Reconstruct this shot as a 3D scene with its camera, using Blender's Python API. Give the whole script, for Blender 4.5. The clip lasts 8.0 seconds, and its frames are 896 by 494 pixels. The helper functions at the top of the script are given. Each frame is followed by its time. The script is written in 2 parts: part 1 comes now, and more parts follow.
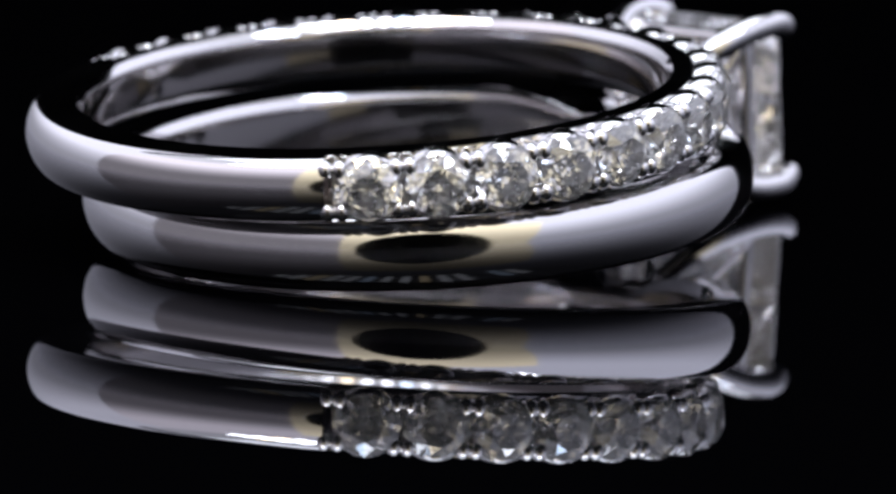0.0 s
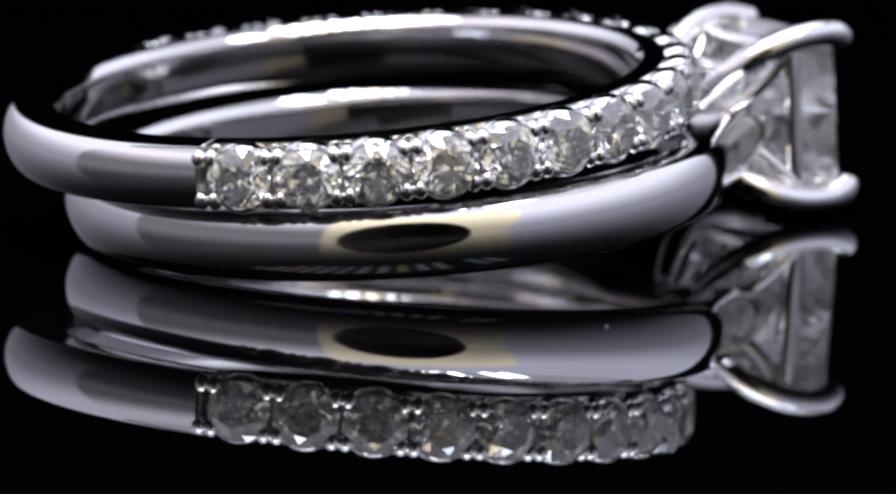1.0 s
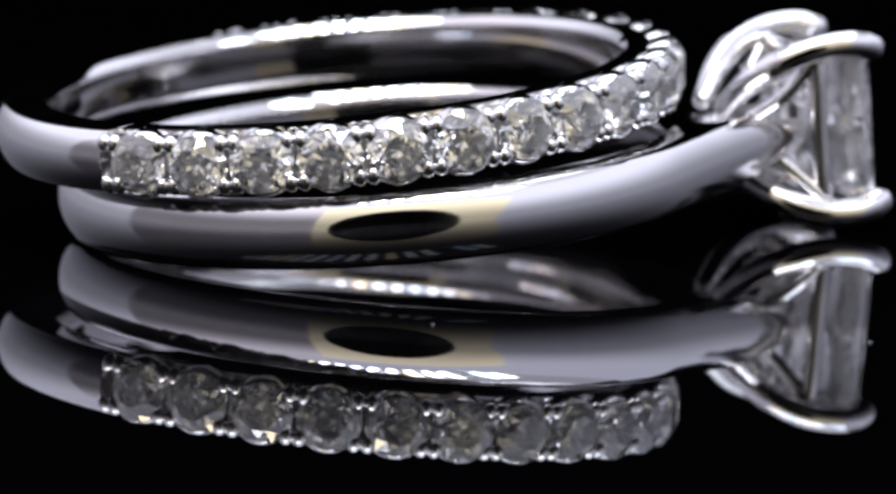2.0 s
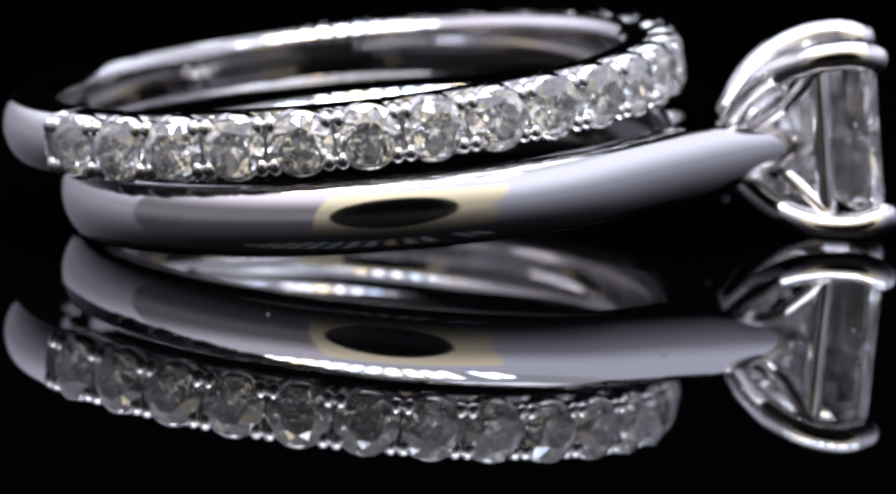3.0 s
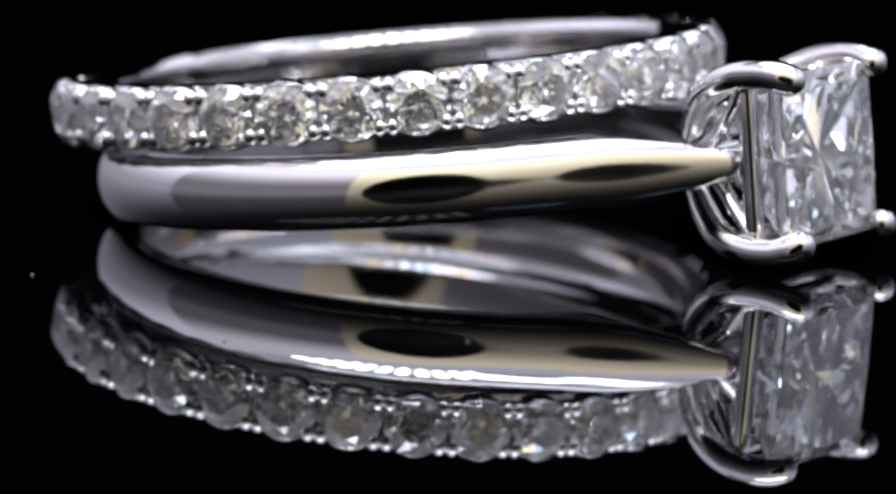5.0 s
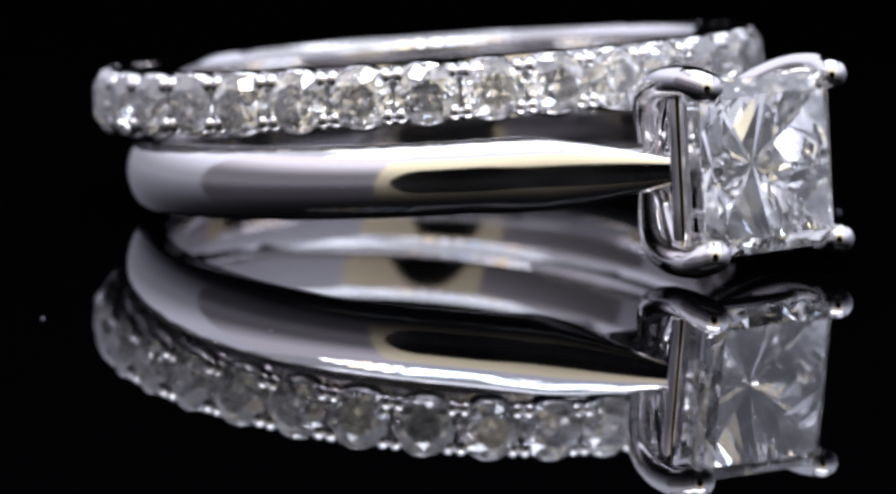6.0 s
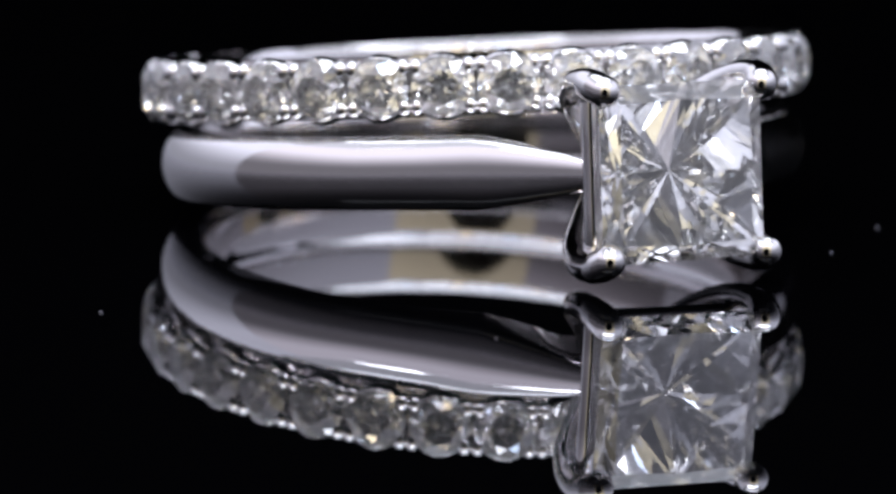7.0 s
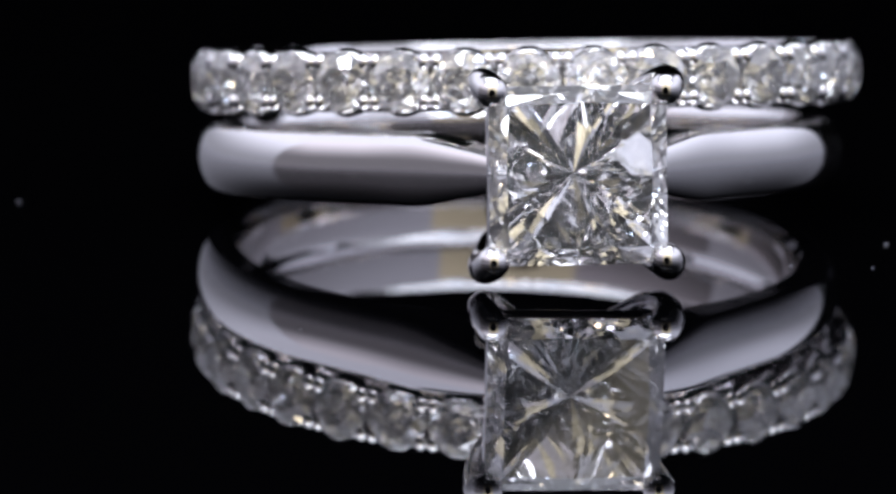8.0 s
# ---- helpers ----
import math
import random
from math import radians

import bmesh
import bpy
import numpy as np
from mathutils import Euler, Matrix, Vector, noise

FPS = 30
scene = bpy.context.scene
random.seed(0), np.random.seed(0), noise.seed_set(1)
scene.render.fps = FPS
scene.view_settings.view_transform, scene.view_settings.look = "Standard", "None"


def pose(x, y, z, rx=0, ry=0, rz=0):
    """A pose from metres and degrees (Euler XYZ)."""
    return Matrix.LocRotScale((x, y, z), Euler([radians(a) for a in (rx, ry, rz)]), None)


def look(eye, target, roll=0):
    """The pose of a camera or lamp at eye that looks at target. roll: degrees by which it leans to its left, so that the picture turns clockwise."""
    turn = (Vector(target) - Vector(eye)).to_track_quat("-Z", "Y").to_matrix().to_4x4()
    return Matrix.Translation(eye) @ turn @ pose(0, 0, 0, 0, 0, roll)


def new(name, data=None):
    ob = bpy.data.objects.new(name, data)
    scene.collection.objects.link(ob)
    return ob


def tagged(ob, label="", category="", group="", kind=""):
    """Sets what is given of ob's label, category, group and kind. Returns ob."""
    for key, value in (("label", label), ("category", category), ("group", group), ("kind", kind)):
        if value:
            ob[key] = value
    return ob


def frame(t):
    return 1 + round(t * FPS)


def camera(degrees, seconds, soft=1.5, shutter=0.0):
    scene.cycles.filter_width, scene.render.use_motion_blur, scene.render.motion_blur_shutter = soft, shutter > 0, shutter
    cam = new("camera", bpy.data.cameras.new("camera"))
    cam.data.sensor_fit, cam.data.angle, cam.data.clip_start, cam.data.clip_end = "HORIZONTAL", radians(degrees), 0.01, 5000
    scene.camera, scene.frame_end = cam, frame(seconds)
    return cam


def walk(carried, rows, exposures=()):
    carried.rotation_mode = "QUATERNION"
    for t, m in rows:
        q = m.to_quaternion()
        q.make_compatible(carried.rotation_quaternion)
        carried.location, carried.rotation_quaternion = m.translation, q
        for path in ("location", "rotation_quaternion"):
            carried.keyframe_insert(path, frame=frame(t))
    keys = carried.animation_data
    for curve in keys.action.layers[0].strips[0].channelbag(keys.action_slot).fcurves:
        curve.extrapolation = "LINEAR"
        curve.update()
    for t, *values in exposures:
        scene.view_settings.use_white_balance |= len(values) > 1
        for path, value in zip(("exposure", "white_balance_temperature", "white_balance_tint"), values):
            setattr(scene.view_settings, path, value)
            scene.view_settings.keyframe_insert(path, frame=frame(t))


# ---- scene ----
MM = 0.001
SECONDS = 8.0

# ---- camera: it stands still, the turntable carries the rings round ----
cam = camera(11.05, SECONDS, soft=2.8)
EYE = Vector((-1.950, -133.757, 21.121)) * MM
VIEW = Vector((0, math.cos(radians(9.16)), -math.sin(radians(9.16))))
STAND = look(EYE, EYE + VIEW, 0.55)
walk(cam, [(0.0, STAND), (SECONDS, STAND)])
cam.data.dof.use_dof = True
cam.data.dof.focus_distance = 0.1255
cam.data.dof.aperture_fstop = 95.0

# ---- world: a dark room round the light box ----
world = bpy.data.worlds.new("world")
world.use_nodes = True
world.node_tree.nodes["Background"].inputs["Color"].default_value = (0.5, 0.5, 0.6, 1)
world.node_tree.nodes["Background"].inputs["Strength"].default_value = 0.0006
scene.world = world
scene.view_settings.exposure = 0.24
scene.cycles.max_bounces, scene.cycles.transmission_bounces, scene.cycles.glossy_bounces = 24, 24, 12


def turntable(t):
    """Turn of the turntable about the upright axis through the origin."""
    s = (t - 4.0) / 4.0
    return pose(0, 0, 0, 0, 0, 105.415 - 66.088 * s - 0.462 * s * s - 0.232 * s ** 3)


# ---- materials ----
def material(name, color, rough=0.4, metal=0.0, **more):
    mat = bpy.data.materials.new(name)
    mat.use_nodes = True
    p = mat.node_tree.nodes["Principled BSDF"]
    p.inputs["Base Color"].default_value = (*color, 1)
    p.inputs["Roughness"].default_value = rough
    p.inputs["Metallic"].default_value = metal
    for key, value in more.items():
        p.inputs[key.replace("_", " ")].default_value = value
    return mat


def add_noise(mat, scale, low, high, socket="Roughness", bump=0.0, bump_scale=None, detail=4.0, space="Object"):
    """Varies a value of the surface with noise, and lays a fine relief on it."""
    nt = mat.node_tree
    p = nt.nodes["Principled BSDF"]
    co = nt.nodes.new("ShaderNodeTexCoord")
    n = nt.nodes.new("ShaderNodeTexNoise")
    n.inputs["Scale"].default_value, n.inputs["Detail"].default_value = scale, detail
    nt.links.new(co.outputs[space], n.inputs["Vector"])
    r = nt.nodes.new("ShaderNodeMapRange")
    r.inputs["From Min"].default_value, r.inputs["From Max"].default_value = 0.3, 0.7
    r.inputs["To Min"].default_value, r.inputs["To Max"].default_value = low, high
    nt.links.new(n.outputs["Fac"], r.inputs["Value"])
    nt.links.new(r.outputs["Result"], p.inputs[socket])
    if bump:
        m = nt.nodes.new("ShaderNodeTexNoise")
        m.inputs["Scale"].default_value, m.inputs["Detail"].default_value = bump_scale or scale, 3.0
        nt.links.new(co.outputs[space], m.inputs["Vector"])
        b = nt.nodes.new("ShaderNodeBump")
        b.inputs["Strength"].default_value, b.inputs["Distance"].default_value = bump, 0.00002
        nt.links.new(m.outputs["Fac"], b.inputs["Height"])
        nt.links.new(b.outputs["Normal"], p.inputs["Normal"])
    return mat


def glow(name, color, low, high, top=0.19, base=0.0):
    """A lit diffuser that is brighter towards its upper edge, where its lamps are."""
    mat = bpy.data.materials.new(name)
    mat.use_nodes = True
    nt = mat.node_tree
    nt.nodes.clear()
    out, e = nt.nodes.new("ShaderNodeOutputMaterial"), nt.nodes.new("ShaderNodeEmission")
    co, sep, r = nt.nodes.new("ShaderNodeTexCoord"), nt.nodes.new("ShaderNodeSeparateXYZ"), nt.nodes.new("ShaderNodeMapRange")
    r.interpolation_type = "SMOOTHSTEP"
    r.inputs["From Min"].default_value, r.inputs["From Max"].default_value = base, top
    r.inputs["To Min"].default_value, r.inputs["To Max"].default_value = low, high
    e.inputs["Color"].default_value = (*color, 1)
    nt.links.new(co.outputs["Object"], sep.inputs[0])
    nt.links.new(sep.outputs["Z"], r.inputs["Value"])
    nt.links.new(r.outputs["Result"], e.inputs["Strength"])
    nt.links.new(e.outputs[0], out.inputs["Surface"])
    return mat


def diamond(name, white_fill):
    """Clear stone, brightened by noisy white diffuse mixed in as stand-in for returned light."""
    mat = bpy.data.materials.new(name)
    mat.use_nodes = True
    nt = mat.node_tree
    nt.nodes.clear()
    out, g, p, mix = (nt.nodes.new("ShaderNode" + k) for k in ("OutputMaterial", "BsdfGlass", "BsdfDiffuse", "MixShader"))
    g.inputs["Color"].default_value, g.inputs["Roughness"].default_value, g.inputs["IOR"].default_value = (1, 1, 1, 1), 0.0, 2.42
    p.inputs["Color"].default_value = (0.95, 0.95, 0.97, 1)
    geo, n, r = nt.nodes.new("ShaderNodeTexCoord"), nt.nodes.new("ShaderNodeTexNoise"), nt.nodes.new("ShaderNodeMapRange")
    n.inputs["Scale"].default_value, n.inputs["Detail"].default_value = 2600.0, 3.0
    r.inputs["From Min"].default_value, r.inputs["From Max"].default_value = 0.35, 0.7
    r.inputs["To Min"].default_value, r.inputs["To Max"].default_value = white_fill * 0.4, white_fill * 1.8
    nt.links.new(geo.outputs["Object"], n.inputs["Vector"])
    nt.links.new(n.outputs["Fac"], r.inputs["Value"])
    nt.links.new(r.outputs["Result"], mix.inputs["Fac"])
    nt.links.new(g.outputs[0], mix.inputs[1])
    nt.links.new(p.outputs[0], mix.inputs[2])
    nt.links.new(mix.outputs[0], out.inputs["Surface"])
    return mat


GOLD = add_noise(material("white_gold", (0.80, 0.785, 0.79), 0.07, 1.0), 300, 0.05, 0.10, bump=0.03, bump_scale=2500)
# darkened copy of the gold: the shade inside the rings is put into its colour
GOLD_SHADED = add_noise(material("white_gold_shaded", (0.46, 0.44, 0.44), 0.06, 1.0), 350, 0.04, 0.11, bump=0.04, bump_scale=1800)
GOLD_CAST = add_noise(material("white_gold_setting", (0.80, 0.79, 0.79), 0.12, 1.0), 900, 0.08, 0.2, bump=0.12, bump_scale=4000)


def black_acrylic():
    """Black sheet with a clear polished face: a deep mirror at a flat angle, nearly black from above."""
    mat = material("black_acrylic", (0.0006, 0.0006, 0.0008), 0.4, 0.0, Specular_IOR_Level=0.0)
    nt = mat.node_tree
    out, p = nt.nodes["Material Output"], nt.nodes["Principled BSDF"]
    lw, pw, mul = nt.nodes.new("ShaderNodeLayerWeight"), nt.nodes.new("ShaderNodeMath"), nt.nodes.new("ShaderNodeMath")
    pw.operation, mul.operation, mul.use_clamp = "POWER", "MULTIPLY_ADD", True
    lw.inputs["Blend"].default_value = 0.5
    pw.inputs[1].default_value = 6.0
    mul.inputs[1].default_value, mul.inputs[2].default_value = 1.22, 0.003
    co, n, r = nt.nodes.new("ShaderNodeTexCoord"), nt.nodes.new("ShaderNodeTexNoise"), nt.nodes.new("ShaderNodeMapRange")
    n.inputs["Scale"].default_value, n.inputs["Detail"].default_value = 70.0, 6.0
    r.inputs["To Min"].default_value, r.inputs["To Max"].default_value = 0.0, 0.022
    g, mix = nt.nodes.new("ShaderNodeBsdfGlossy"), nt.nodes.new("ShaderNodeMixShader")
    g.inputs["Color"].default_value = (0.97, 0.97, 1.0, 1)
    nt.links.new(co.outputs["Object"], n.inputs["Vector"])
    nt.links.new(n.outputs["Fac"], r.inputs["Value"])
    nt.links.new(r.outputs["Result"], g.inputs["Roughness"])
    nt.links.new(lw.outputs["Facing"], pw.inputs[0])
    nt.links.new(pw.outputs[0], mul.inputs[0])
    nt.links.new(mul.outputs[0], mix.inputs["Fac"])
    nt.links.new(p.outputs[0], mix.inputs[1])
    nt.links.new(g.outputs[0], mix.inputs[2])
    nt.links.new(mix.outputs[0], out.inputs["Surface"])
    return mat


ACRYLIC = black_acrylic()
FELT = add_noise(material("black_felt", (0.0012, 0.0012, 0.0015), 0.95, Specular_IOR_Level=0.0), 400, 0.9, 1.0)
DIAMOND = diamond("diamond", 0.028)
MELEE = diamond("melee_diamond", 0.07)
DUST = material("dust", (0.22, 0.22, 0.26), 0.8)
COOL = glow("cool_diffuser", (0.80, 0.82, 1.0), 0.30, 1.2, 0.10)
BACK = glow("back_diffuser", (0.82, 0.83, 1.0), 0.33, 1.2, 0.10)
DIM = glow("dim_diffuser", (0.87, 0.83, 0.97), 0.19, 1.2, 0.12, 0.03)
WARM = glow("warm_diffuser", (1.0, 0.90, 0.69), 0.34, 1.4, 0.105)
TOP = glow("top_diffuser", (0.84, 0.86, 1.0), 0.85, 0.85)
# fill panel, not a known lamp: added overhead to brighten stones and settings
OVER = glow("overhead_fill", (0.84, 0.88, 1.0), 3.0, 3.0)
# warm and blue tints are added to imitate coloured fire in the stones
RIBS = [glow("light_rib", c, 18.0, 18.0) for c in ((0.85, 0.90, 1.0), (1.0, 0.84, 0.58), (0.60, 0.75, 1.0))]


# ---- mesh helpers ----
def finish(name, bm, mats, parent=None, sharp=35.0):
    """Links a bmesh, given in millimetres, as one mesh object."""
    for v in bm.verts:
        v.co *= MM
    bm.normal_update()
    for f in bm.faces:
        f.smooth = sharp > 0
    for e in bm.edges:
        e.smooth = len(e.link_faces) == 2 and e.calc_face_angle(0.0) < radians(sharp)
    me = bpy.data.meshes.new(name)
    bm.to_mesh(me)
    bm.free()
    for m in mats if isinstance(mats, (list, tuple)) else [mats]:
        me.materials.append(m)
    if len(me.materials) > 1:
        # faces inside the bore take the shaded copy
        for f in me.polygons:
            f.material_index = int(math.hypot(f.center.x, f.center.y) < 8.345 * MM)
    ob = new(name, me)
    ob.parent = parent
    return ob


def part(name, bm, mat, parent, label="", sharp=35.0):
    ob = finish(name, bm, mat, parent, sharp)
    return tagged(ob, label)


def thing(name, label, category, group=""):
    return tagged(new(name), label, category, group)


def box(bm, lo, hi, bevel=0.0):
    m = Matrix.Translation([(a + b) / 2 for a, b in zip(lo, hi)]) @ Matrix.Diagonal([b - a for a, b in zip(lo, hi)] + [1])
    made = bmesh.ops.create_cube(bm, size=1.0, matrix=m)
    if bevel:
        edges = list({e for v in made["verts"] for e in v.link_edges})
        bmesh.ops.bevel(bm, geom=edges, offset=bevel, segments=2, affect="EDGES", profile=0.5)
    return bm


def loft(bm, rings, close_ring=True, caps=True, loop=False):
    """Skins rows of points of equal count."""
    rows = [[bm.verts.new(p) for p in r] for r in rings]
    n = len(rows[0])
    pairs = list(zip(rows, rows[1:])) + ([(rows[-1], rows[0])] if loop else [])
    for a, b in pairs:
        for k in range(n if close_ring else n - 1):
            j = (k + 1) % n
            bm.faces.new((a[k], a[j], b[j], b[k]))
    if caps and not loop:
        bm.faces.new(list(reversed(rows[0])))
        bm.faces.new(rows[-1])
    bmesh.ops.recalc_face_normals(bm, faces=bm.faces)
    return rows


def smooth_path(points, steps=8):
    """Catmull-Rom through control points."""
    pts = [Vector(p) for p in points]
    pts = [2 * pts[0] - pts[1]] + pts + [2 * pts[-1] - pts[-2]]
    out = []
    for a, b, c, d in zip(pts, pts[1:], pts[2:], pts[3:]):
        for k in range(steps):
            t = k / steps
            out.append(0.5 * (2 * b + (c - a) * t + (2 * a - 5 * b + 4 * c - d) * t * t + (3 * b - a - 3 * c + d) * t ** 3))
    out.append(pts[-2])
    return out


def tube(bm, path, radii, sides=14, flat=1.0, side_axis=None):
    """A rounded wire along a path, with hemispherical ends."""
    n = len(path)
    rings = []
    ref = Vector(side_axis) if side_axis else Vector((0, 0, 1))
    for k, p in enumerate(path):
        d = (path[min(k + 1, n - 1)] - path[max(k - 1, 0)]).normalized()
        a = d.cross(ref).normalized()
        b = d.cross(a).normalized()
        f = k / (n - 1) * (len(radii) - 1)
        i = min(int(f), len(radii) - 2)
        r = radii[i] + (radii[i + 1] - radii[i]) * (f - i)
        ring = [(r, 0.0)]
        if k == 0:
            ring = [(r * math.sin(q), -r * math.cos(q)) for q in (0.25, 0.7, 1.15)] + ring
        if k == n - 1:
            ring = ring + [(r * math.sin(q), r * math.cos(q)) for q in (1.2, 0.85, 0.5, 0.2)]
        for rr, off in ring:
            rings.append([p + d * off + a * (rr * math.cos(2 * math.pi * j / sides)) + b * (rr * flat * math.sin(2 * math.pi * j / sides)) for j in range(sides)])
    loft(bm, rings)
    return bm


def smoothstep(x):
    x = min(max(x, 0.0), 1.0)
    return x * x * (3 - 2 * x)


# ---- the setting: black base, back wall, light box ----
def display_base():
    bm = box(bmesh.new(), (-420, -420, -6), (420, 420, 0), 0.5)
    return tagged(finish("tabletop", bm, ACRYLIC, sharp=0), "glossy black acrylic tabletop mirroring the two rings", "tabletop", kind="structure")


def dark_walls():
    for name, lo, hi in (("wall_north", (-420, 410, -6), (420, 418, 420)), ("wall_south", (-420, -418, -6), (420, -410, 420)),
                         ("wall_east", (412, -410, -6), (420, 410, 420)), ("wall_west", (-420, -410, -6), (-412, 410, 420))):
        tagged(finish(name, box(bmesh.new(), lo, hi), FELT), "matt black felt wall of the photo booth", "wall", kind="structure")
    tagged(finish("ceiling", box(bmesh.new(), (-420, -418, 421), (420, 418, 428)), FELT), "matt black booth ceiling", "ceiling", kind="structure")


def arc_panel(a0, a1, radius, z0, z1, thick=3.0, steps=16):
    """A curved upright sheet; angles from the camera's side (0), growing to the right."""
    bm = bmesh.new()
    rows = []
    for k in range(steps + 1):
        a = radians(a0 + (a1 - a0) * k / steps)
        s, c = math.sin(a), -math.cos(a)
        r2 = radius + thick
        rows.append([(radius * s, radius * c, z0), (radius * s, radius * c, z1), (r2 * s, r2 * c, z1), (r2 * s, r2 * c, z0)])
    loft(bm, rows)
    return bm


def light_box():
    lb = thing("light_box", "photo light box with glowing white diffuser panels", "light box")
    part("diffuser", arc_panel(33.5, 136, 170, 0.05, 190), COOL, lb, "cool white glowing diffuser", 0)
    part("diffuser", arc_panel(-160, -96, 170, 0.05, 190), BACK, lb, "cool white glowing diffuser", 0)
    part("diffuser", arc_panel(-96, -25.5, 170, 0.05, 190), DIM, lb, "diffuser glowing only along its upper part", 0)
    # front sheet with an arched opening for the lens
    bm = bmesh.new()
    n = 48
    inner, outer = [], []
    for k in range(n + 1):
        a = math.pi * k / n
        c, s = math.cos(a), math.sin(a)
        m = 1.0 / max(abs(c), s)
        inner.append((1 + 50 * c, -128.0, 64 * s + 0.05))
        outer.append((12 + 74 * m * c + 34 * m * s * max(c, 0.0), -128.0, 105 * m * s + 0.05))
    loft(bm, [inner, outer], close_ring=False, caps=False)
    part("front_sheet", bm, WARM, lb, "warm white front sheet with a lens opening", 0)
    part("diffuser", arc_panel(-31, 37, 172, 98, 192), COOL, lb, "cool white glowing diffuser", 0)
    part("overhead_fill", box(bmesh.new(), (-90, -12, 192), (90, 84, 196), 1.0), OVER, lb, "bright white fill panel added overhead", 0)
    part("top_diffuser", box(bmesh.new(), (-176, -13.5, 190), (-92, 84, 194)), TOP, lb, "white glowing top diffuser", 0)
    part("top_diffuser", box(bmesh.new(), (92, -13.5, 190), (176, 84, 194)), TOP, lb, "white glowing top diffuser", 0)
    top = part("top_diffuser", box(bmesh.new(), (-176, -176, 190), (176, -14, 194)), TOP, lb, "white glowing top diffuser", 0)
    for k in range(13):
        x = -146 + k * 19 + (22 if k > 10 else 0)
        part("light_rib", box(bmesh.new(), (x, -146, 186.0), (x + 9.5, -74, 189.0), 0.6), RIBS[(0, 0, 1, 0, 0, 2)[k % 6]], top, "glowing white light rib", 0)
    return lb


display_base()
dark_walls()
light_box()


# ---- stones ----
def brilliant(bm, d, z0=0.0, phase=0.0):
    """A round brilliant, table towards +z, girdle at z0."""
    r = d / 2
    def ring(rr, z, n, off):
        return [bm.verts.new((rr * math.cos(phase + 2 * math.pi * (k + off) / n), rr * math.sin(phase + 2 * math.pi * (k + off) / n), z0 + z)) for k in range(n)]
    table = ring(0.55 * r, 0.35 * r, 8, 0.5)
    star = ring(0.77 * r, 0.22 * r, 8, 0.0)
    g1 = ring(r, 0.03 * r, 16, 0.0)
    g2 = ring(r, -0.03 * r, 16, 0.0)
    low = ring(0.28 * r, -0.655 * r, 8, 0.5)
    culet = bm.verts.new((0, 0, z0 - 0.90 * r))
    bm.faces.new(table)
    for k in range(8):
        j = (k + 1) % 8
        bm.faces.new((table[k], star[j], table[j]))
        bm.faces.new((table[k], star[k], g1[2 * k + 1]))
        bm.faces.new((table[k], g1[2 * k + 1], star[j]))
        bm.faces.new((star[k], g1[2 * k], g1[2 * k + 1]))
        bm.faces.new((star[j], g1[2 * k + 1], g1[(2 * k + 2) % 16]))
        bm.faces.new((g2[2 * k], low[k], g2[2 * k + 1]))
        bm.faces.new((g2[2 * k + 1], low[k], g2[(2 * k + 2) % 16]))
        bm.faces.new((g2[2 * k], low[k - 1], low[k]))
        bm.faces.new((low[k], culet, low[j]))
    for k in range(16):
        j = (k + 1) % 16
        bm.faces.new((g1[k], g2[k], g2[j], g1[j]))
    bmesh.ops.recalc_face_normals(bm, faces=bm.faces)
    return bm


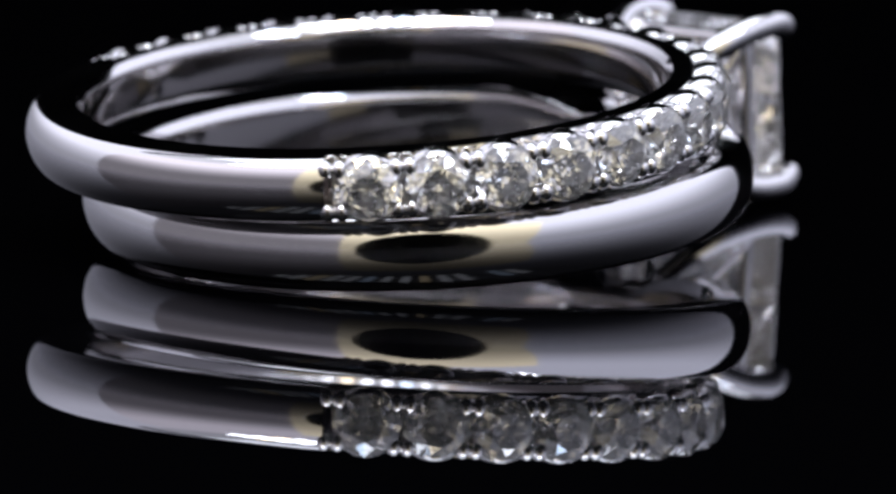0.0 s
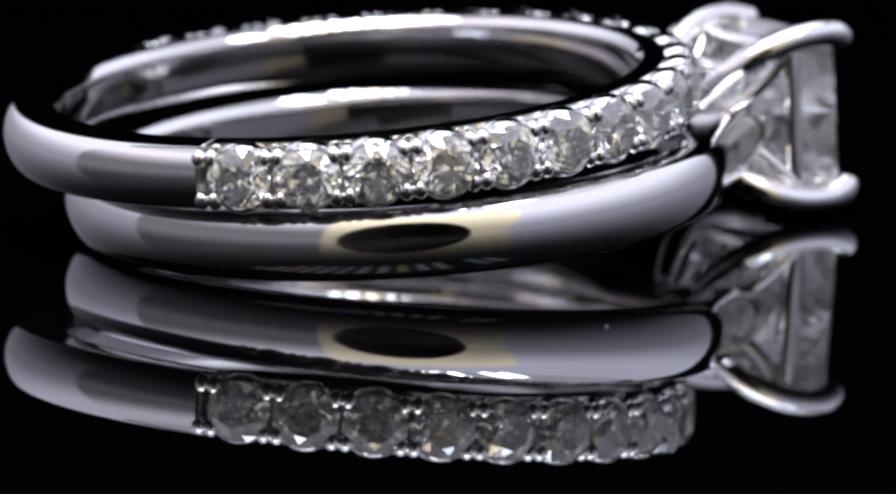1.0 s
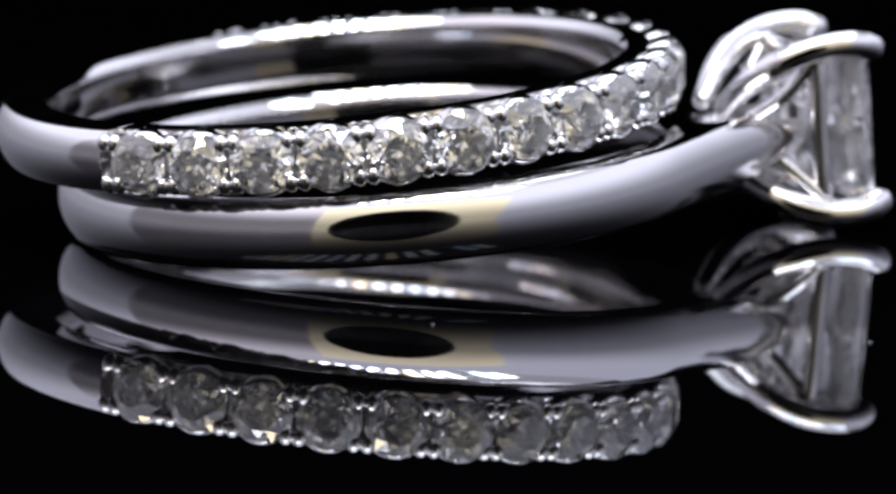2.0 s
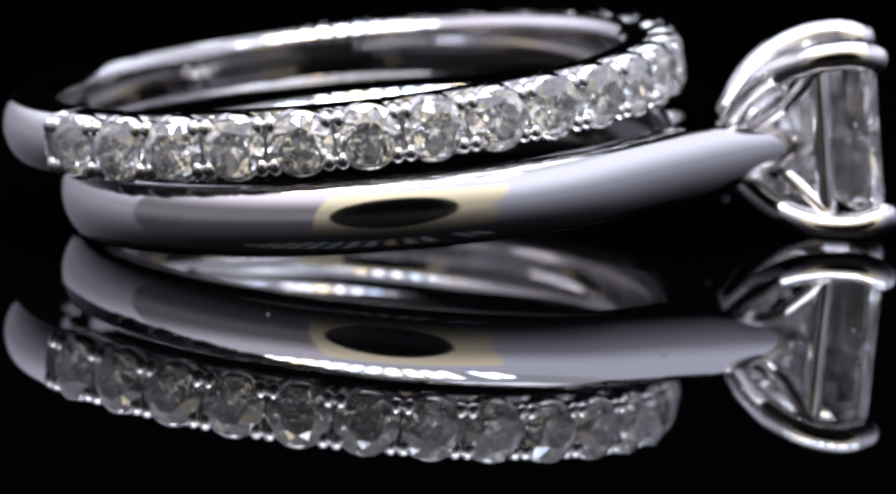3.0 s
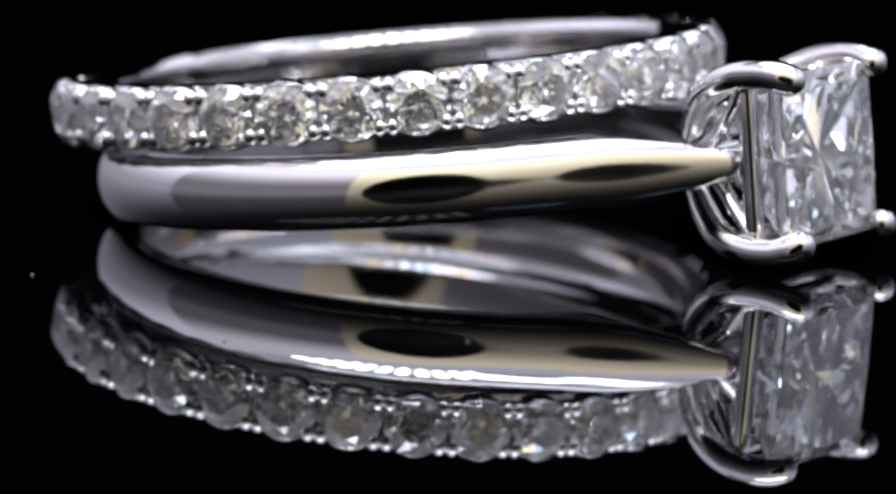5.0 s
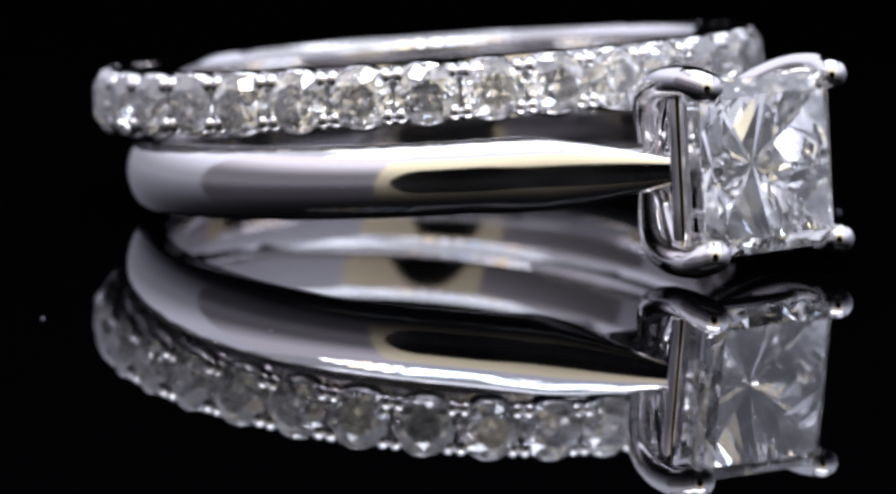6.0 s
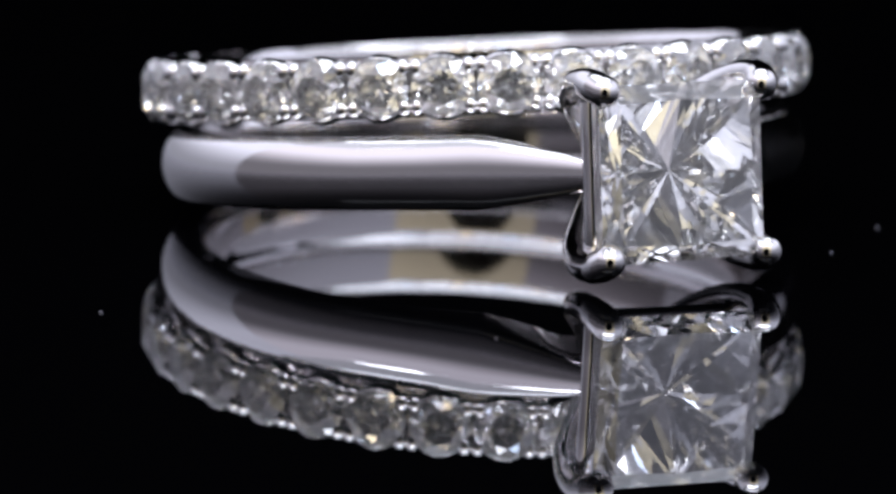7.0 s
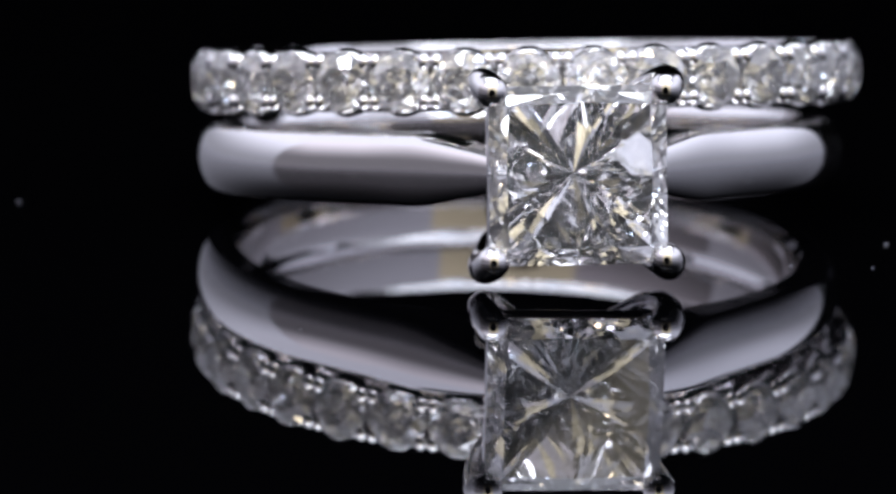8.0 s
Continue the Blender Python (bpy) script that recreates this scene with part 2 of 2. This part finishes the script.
def princess(bm, s, crown=0.38, depth=2.70):
    """A square princess cut with chevron pavilion, table towards +z, girdle at z 0."""
    h = s / 2
    culet = bm.verts.new((0, 0, -depth))
    def turned(p, q):
        return bm.verts.new(Matrix.Rotation(q * math.pi / 2, 3, "Z") @ Vector(p))
    up = [[turned((-h, -h, 0.04), q), turned((-0.02 * h, -h, 0.04), q)] for q in range(4)]
    dn = [[turned((-h, -h, -0.04), q), turned((-0.02 * h, -h, -0.04), q)] for q in range(4)]
    table = [[turned((-0.79 * h, -0.79 * h, crown), q), turned((0, -0.82 * h, crown), q)] for q in range(4)]
    brk = [[turned((-0.90 * h, -0.90 * h, crown * 0.56), q), turned((-0.44 * h, -0.915 * h, crown * 0.46), q), turned((0.36 * h, -0.90 * h, crown * 0.54), q)] for q in range(4)]
    cuts = (0.08, 0.18, 0.29, 0.42, 0.58, 0.78)
    third = [[turned((x * h, -h, -0.04), q) for x in (-0.79, -0.59, -0.39, -0.19, 0.19, 0.39, 0.59, 0.79)] for q in range(4)]
    ridge = [[turned((-h * (1 - f), -h * (1 - f), -depth * (f + 0.10 * math.sin(math.pi * f) ** 1.2)), q) for f in cuts] for q in range(4)]
    bm.faces.new([v for t in table for v in t])
    for q in range(4):
        j = (q + 1) % 4
        k0, m0, k1 = up[q][0], up[q][1], up[j][0]
        t0, tm, t1 = table[q][0], table[q][1], table[j][0]
        b0, b1, b2, b3 = brk[q][0], brk[q][1], brk[q][2], brk[j][0]
        for f in ((k0, b1, b0), (k0, m0, b1), (m0, b2, b1), (m0, k1, b2), (k1, b3, b2), (b0, b1, t0), (b1, tm, t0), (b1, b2, tm), (b2, t1, tm), (b2, b3, t1)):
            bm.faces.new(f)
        bm.faces.new((k0, m0, dn[q][1], *third[q][3::-1], dn[q][0]))
        bm.faces.new((m0, k1, dn[j][0], *third[q][:3:-1], dn[q][1]))
        for corner, side, line in ((dn[q][0], third[q][:4], ridge[q]), (dn[j][0], third[q][:3:-1], ridge[j])):
            rim = [corner] + side + [dn[q][1]]
            for k, (a, b) in enumerate(zip(rim, rim[1:])):
                bm.faces.new((b, a, line[k]))
                bm.faces.new((b, line[k], line[k + 1]))
            bm.faces.new((rim[-1], line[-1], culet))
    bmesh.ops.recalc_face_normals(bm, faces=bm.faces)
    return bm


# ---- engagement ring: plain tapering shank with a four-claw head towards -y, axis z ----
def domed(ro, w, k, low):
    """The outer face of a band, from its lower to its upper edge: gently domed, with tight rounded edges."""
    half = [(0.12, 0.005), (0.28, 0.025), (0.44, 0.062), (0.58, 0.110), (0.70, 0.163), (0.79, 0.214), (0.865, 0.270), (0.925, 0.338), (0.965, 0.410), (0.988, 0.490), (1.0, 0.60)]
    up = [(ro - d * k, f * w) for f, d in half]
    return [(r, -z) for r, z in reversed(up)] + [(ro, 0.0)] + up


def shank_profile(a):
    """Points (radius, height) of the shank at a degrees from the head."""
    near = smoothstep((25.5 - a) / 18.5)
    w = 1.02 - 0.50 * near - 0.14 * smoothstep((14.0 - a) / 7.0)
    ri = 8.3
    ro = 9.62 / math.cos(radians(min(max(45.5 - a, 0.0), 38.2))) + 0.24 * smoothstep((34.0 - a) / 28.0) - 2.6 * smoothstep((7.6 - a) / 1.4)
    k = w / 1.02
    pts = domed(ro, w, k, ri + 0.25)
    return pts + [(ri + 0.20, w), (ri + 0.17, w * 0.96), (ri + 0.04, w * 0.76), (ri + 0.01, w * 0.69), (ri, w * 0.55),
                  (ri, -w * 0.55), (ri + 0.01, -w * 0.69), (ri + 0.04, -w * 0.76), (ri + 0.17, -w * 0.96), (ri + 0.20, -w)]


def engagement_ring():
    ring = thing("engagement_ring", "white gold engagement ring with a square princess-cut diamond", "ring")
    bm = bmesh.new()
    rows = []
    n = 240
    for k in range(n):
        a = -180 + 360 * k / n
        s, c = math.sin(radians(a)), -math.cos(radians(a))
        rows.append([(r * s, r * c, z) for r, z in shank_profile(abs(a))])
    loft(bm, rows, loop=True)
    part("shank", bm, (GOLD, GOLD_SHADED), ring, "polished plain white gold shank", 40)
    # the head sits a little off the shank's middle
    cx, cz = -0.10, 0.08
    def off(points):
        return [Vector((x + cx, y, z + cz)) for x, y, z in points]
    head = part("head", tube(bmesh.new(), [Vector((x, -10.1 - 0.1 * abs(x), 0)) for x in (-1.1, -0.5, 0, 0.5, 1.1)], [0.5, 0.55, 0.5]), GOLD_CAST, ring, "four-claw setting head")
    for sx in (-1, 1):
        for sz in (-1, 1):
            path = smooth_path(off([(0.9 * sx, -10.0, 0.75 * sz), (1.5 * sx, -10.65, 1.50 * sz), (2.08 * sx, -11.45, 2.08 * sz), (2.42 * sx, -12.4, 2.42 * sz),
                                    (2.52 * sx, -13.3, 2.50 * sz), (2.47 * sx, -13.8, 2.42 * sz), (2.36 * sx, -14.12, 2.30 * sz)]))
            part("claw", tube(bmesh.new(), path, [0.30, 0.38, 0.42, 0.42, 0.43, 0.46, 0.45], 18), GOLD, head, "rounded claw with a ball tip")
    for sx in (-1, 1):
        part("rail", tube(bmesh.new(), off([(2.06 * sx, -12.55, z) for z in (-2.1, -1, 0, 1, 2.1)]), [0.30, 0.27, 0.30], side_axis=(0, 1, 0)), GOLD, head)
        part("rail", tube(bmesh.new(), off([(x, -12.55, 2.06 * sx) for x in (-2.1, -1, 0, 1, 2.1)]), [0.28, 0.25, 0.28], side_axis=(0, 1, 0)), GOLD, head)
    # inner struts of the open basket, from the shank's tips to the claws
    for sx in (-1, 1):
        for sz in (-1, 1):
            path = smooth_path(off([(1.25 * sx, -10.75, 0.42 * sz), (1.62 * sx, -11.35, 0.80 * sz), (1.95 * sx, -11.95, 1.42 * sz), (2.16 * sx, -12.45, 2.02 * sz)]))
            part("strut", tube(bmesh.new(), path, [0.24, 0.21, 0.20, 0.22], 12), GOLD, head)
        part("lower_rail", tube(bmesh.new(), off([(x, -11.35 - 0.12 * abs(x), 1.45 * sx) for x in (-1.45, -0.7, 0, 0.7, 1.45)]), [0.2, 0.18, 0.2], 12, side_axis=(0, 1, 0)), GOLD, head)
    bm = princess(bmesh.new(), 4.85)
    bmesh.ops.transform(bm, matrix=Matrix.Translation((cx, -13.83, cz)) @ Matrix.Rotation(math.pi / 2, 4, "X"), verts=bm.verts)
    part("diamond", bm, DIAMOND, ring, "clear square princess-cut diamond", 0)
    return ring


# ---- wedding band: half plain, the rest set with round diamonds, axis z ----
STEP = 11.05
FIRST = -261.5
STONES = 22


def wedding_band():
    band = thing("wedding_band", "white gold wedding band set with small round diamonds, stacked on top", "ring")
    a0, a1 = FIRST - STEP * 0.62, FIRST + STEP * (STONES - 0.38)
    n = 240
    def sweep(lo, hi, profile, steps, loop=False):
        bm = bmesh.new()
        rows = []
        for k in range(steps + (0 if loop else 1)):
            a = radians(lo + (hi - lo) * k / steps)
            rows.append([(r * math.cos(a), r * math.sin(a), z) for r, z in profile])
        loft(bm, rows, loop=loop)
        return bm
    w = 0.88
    plain = domed(9.95, w, 0.95, 8.53)
    inner = [(8.47, w), (8.44, w * 0.96), (8.31, w * 0.75), (8.28, w * 0.68), (8.27, w * 0.55), (8.27, -w * 0.55), (8.28, -w * 0.68), (8.31, -w * 0.75), (8.44, -w * 0.96), (8.47, -w)]
    part("plain_shank", sweep(a1, a0 + 360, plain + inner, 90), (GOLD, GOLD_SHADED), band, "polished plain back of the band", 40)
    seat = [(9.10, -0.86), (9.12, -0.74), (9.10, -0.62), (8.86, -0.50), (8.86, 0.50), (9.10, 0.62), (9.12, 0.74), (9.10, 0.86)]
    part("setting_shank", sweep(a0, a1, seat + inner, 150), (GOLD, GOLD_SHADED), band, "set front of the band", 40)
    def at(a, m=Matrix()):
        return Matrix.Rotation(radians(a), 4, "Z") @ Matrix.Rotation(math.pi / 2, 4, "Y") @ m
    stone = cup = None
    for k in range(STONES):
        m = at(FIRST + STEP * k)
        if stone is None:
            bm = brilliant(bmesh.new(), 1.84, 9.73, math.pi / 8)
            stone = part("stone", bm, MELEE, band, "", 0)
            bm = bmesh.new()
            rings = []
            for r, z in ((0.86, 8.90), (0.96, 9.25), (0.985, 9.45), (0.97, 9.58), (0.935, 9.70), (0.89, 9.79), (0.84, 9.845), (0.795, 9.855), (0.775, 9.84), (0.80, 9.79), (0.87, 9.73), (0.875, 9.65), (0.74, 9.40), (0.5, 8.92)):
                rings.append([(r * math.cos(2 * math.pi * j / 32), 0.95 * r * math.sin(2 * math.pi * j / 32), z - 0.55 * abs(math.sin(2 * math.pi * j / 32)) ** 2.6 * min(1.0, (z - 8.7) / 0.7)) for j in range(32)])
            loft(bm, rings, caps=False)
            cup = part("cup", bm, GOLD_CAST, band)
            so, co = stone, cup
        else:
            so, co = new("stone", stone.data), new("cup", cup.data)
            so.parent = co.parent = band
        turn = Matrix.Rotation(radians((k * 77) % 45), 4, (m.to_3x3() @ Vector((0, 0, 1))))
        so.matrix_basis = turn @ m @ Matrix.Translation((0, 0, 0.00962)) @ pose(0, 0, 0, random.uniform(-6, 6), random.uniform(-6, 6), 0) @ Matrix.Translation((0, 0, -0.00962))
        co.matrix_basis = m
    claw = bridge = None
    for k in range(STONES + 1):
        if bridge is None:
            bm = tube(bmesh.new(), [Vector((x, 0, 9.16 - 0.12 * x * x)) for x in (-0.5, -0.25, 0, 0.25, 0.5)], [0.15, 0.13, 0.15], 10, side_axis=(0, 1, 0))
            bridge = part("bridge", bm, GOLD_CAST, band, "", 60)
            o = bridge
        else:
            o = new("bridge", bridge.data)
            o.parent = band
        o.matrix_basis = at(FIRST + STEP * (k - 0.5))
        for sz in (-1, 1):
            m = at(FIRST + STEP * (k - 0.5), Matrix.Rotation(0 if sz > 0 else math.pi, 4, "Z"))
            if claw is None:
                bm = bmesh.new()
                for sy in (-1, 1):
                    bmesh.ops.create_uvsphere(bm, u_segments=14, v_segments=10, radius=1.0, matrix=Matrix.Translation((-0.58, 0.185 * sy, 9.70)) @ pose(0, 0, 0, 7 * sy, -20, 0) @ Matrix.Diagonal((0.27, 0.215, 0.22, 1)))
                    tube(bm, [Vector((-0.56, 0.12 * sy, 8.95)), Vector((-0.62, 0.145 * sy, 9.35)), Vector((-0.61, 0.155 * sy, 9.66))], [0.17, 0.165, 0.16], 10, side_axis=(0, 1, 0))
                claw = part("claw", bm, GOLD_CAST, band, "", 60)
                o = claw
            else:
                o = new("claw", claw.data)
                o.parent = band
            o.matrix_basis = m
    return band


def leaning(center, turn, amount):
    """A ring's pose on the turntable: its axis leans away from the head."""
    q = Vector((0, 0, 1)).rotation_difference(Vector((0.42 * amount, 0.906 * amount, 1)).normalized())
    return Matrix.Translation(Vector(center) * MM) @ q.to_matrix().to_4x4() @ Matrix.Rotation(radians(turn), 4, "Z")


def dust_specks():
    """Specks of dust on the turntable, as seen with the table unturned."""
    bm = bmesh.new()
    for x, y, size in SPECKS:
        m = Matrix.Translation((x, y, size * 0.35)) @ Matrix.Rotation(x * 3.0, 4, "Z") @ Matrix.Diagonal((size * 1.5, size, size * 0.6, 1))
        bmesh.ops.create_icosphere(bm, subdivisions=1, radius=0.5, matrix=m)
    return tagged(finish("dust", bm, DUST, None, 0), "pale dust specks lying on the black tabletop", "dust", kind="stuff")


SPECKS = ((-8.61, 13.19, 0.09), (7.30, -8.00, 0.10), (4.10, -10.79, 0.06), (2.43, -9.25, 0.08), (-17.92, 1.07, 0.08), (-18.25, 7.24, 0.09), (-14.76, -9.3, 0.05))
solitaire = engagement_ring()
dust = dust_specks()
eternity = wedding_band()


def motions():
    times = [k * 0.25 for k in range(33)]
    walk(dust, [(t, turntable(t)) for t in times])
    walk(solitaire, [(t, turntable(t) @ leaning((2.43, 2.83, 1.88), -32.3, 0.088)) for t in times])
    walk(eternity, [(t, turntable(t) @ leaning((3.50, 3.83, 4.01), 0.0, 0.109)) for t in times])


motions()
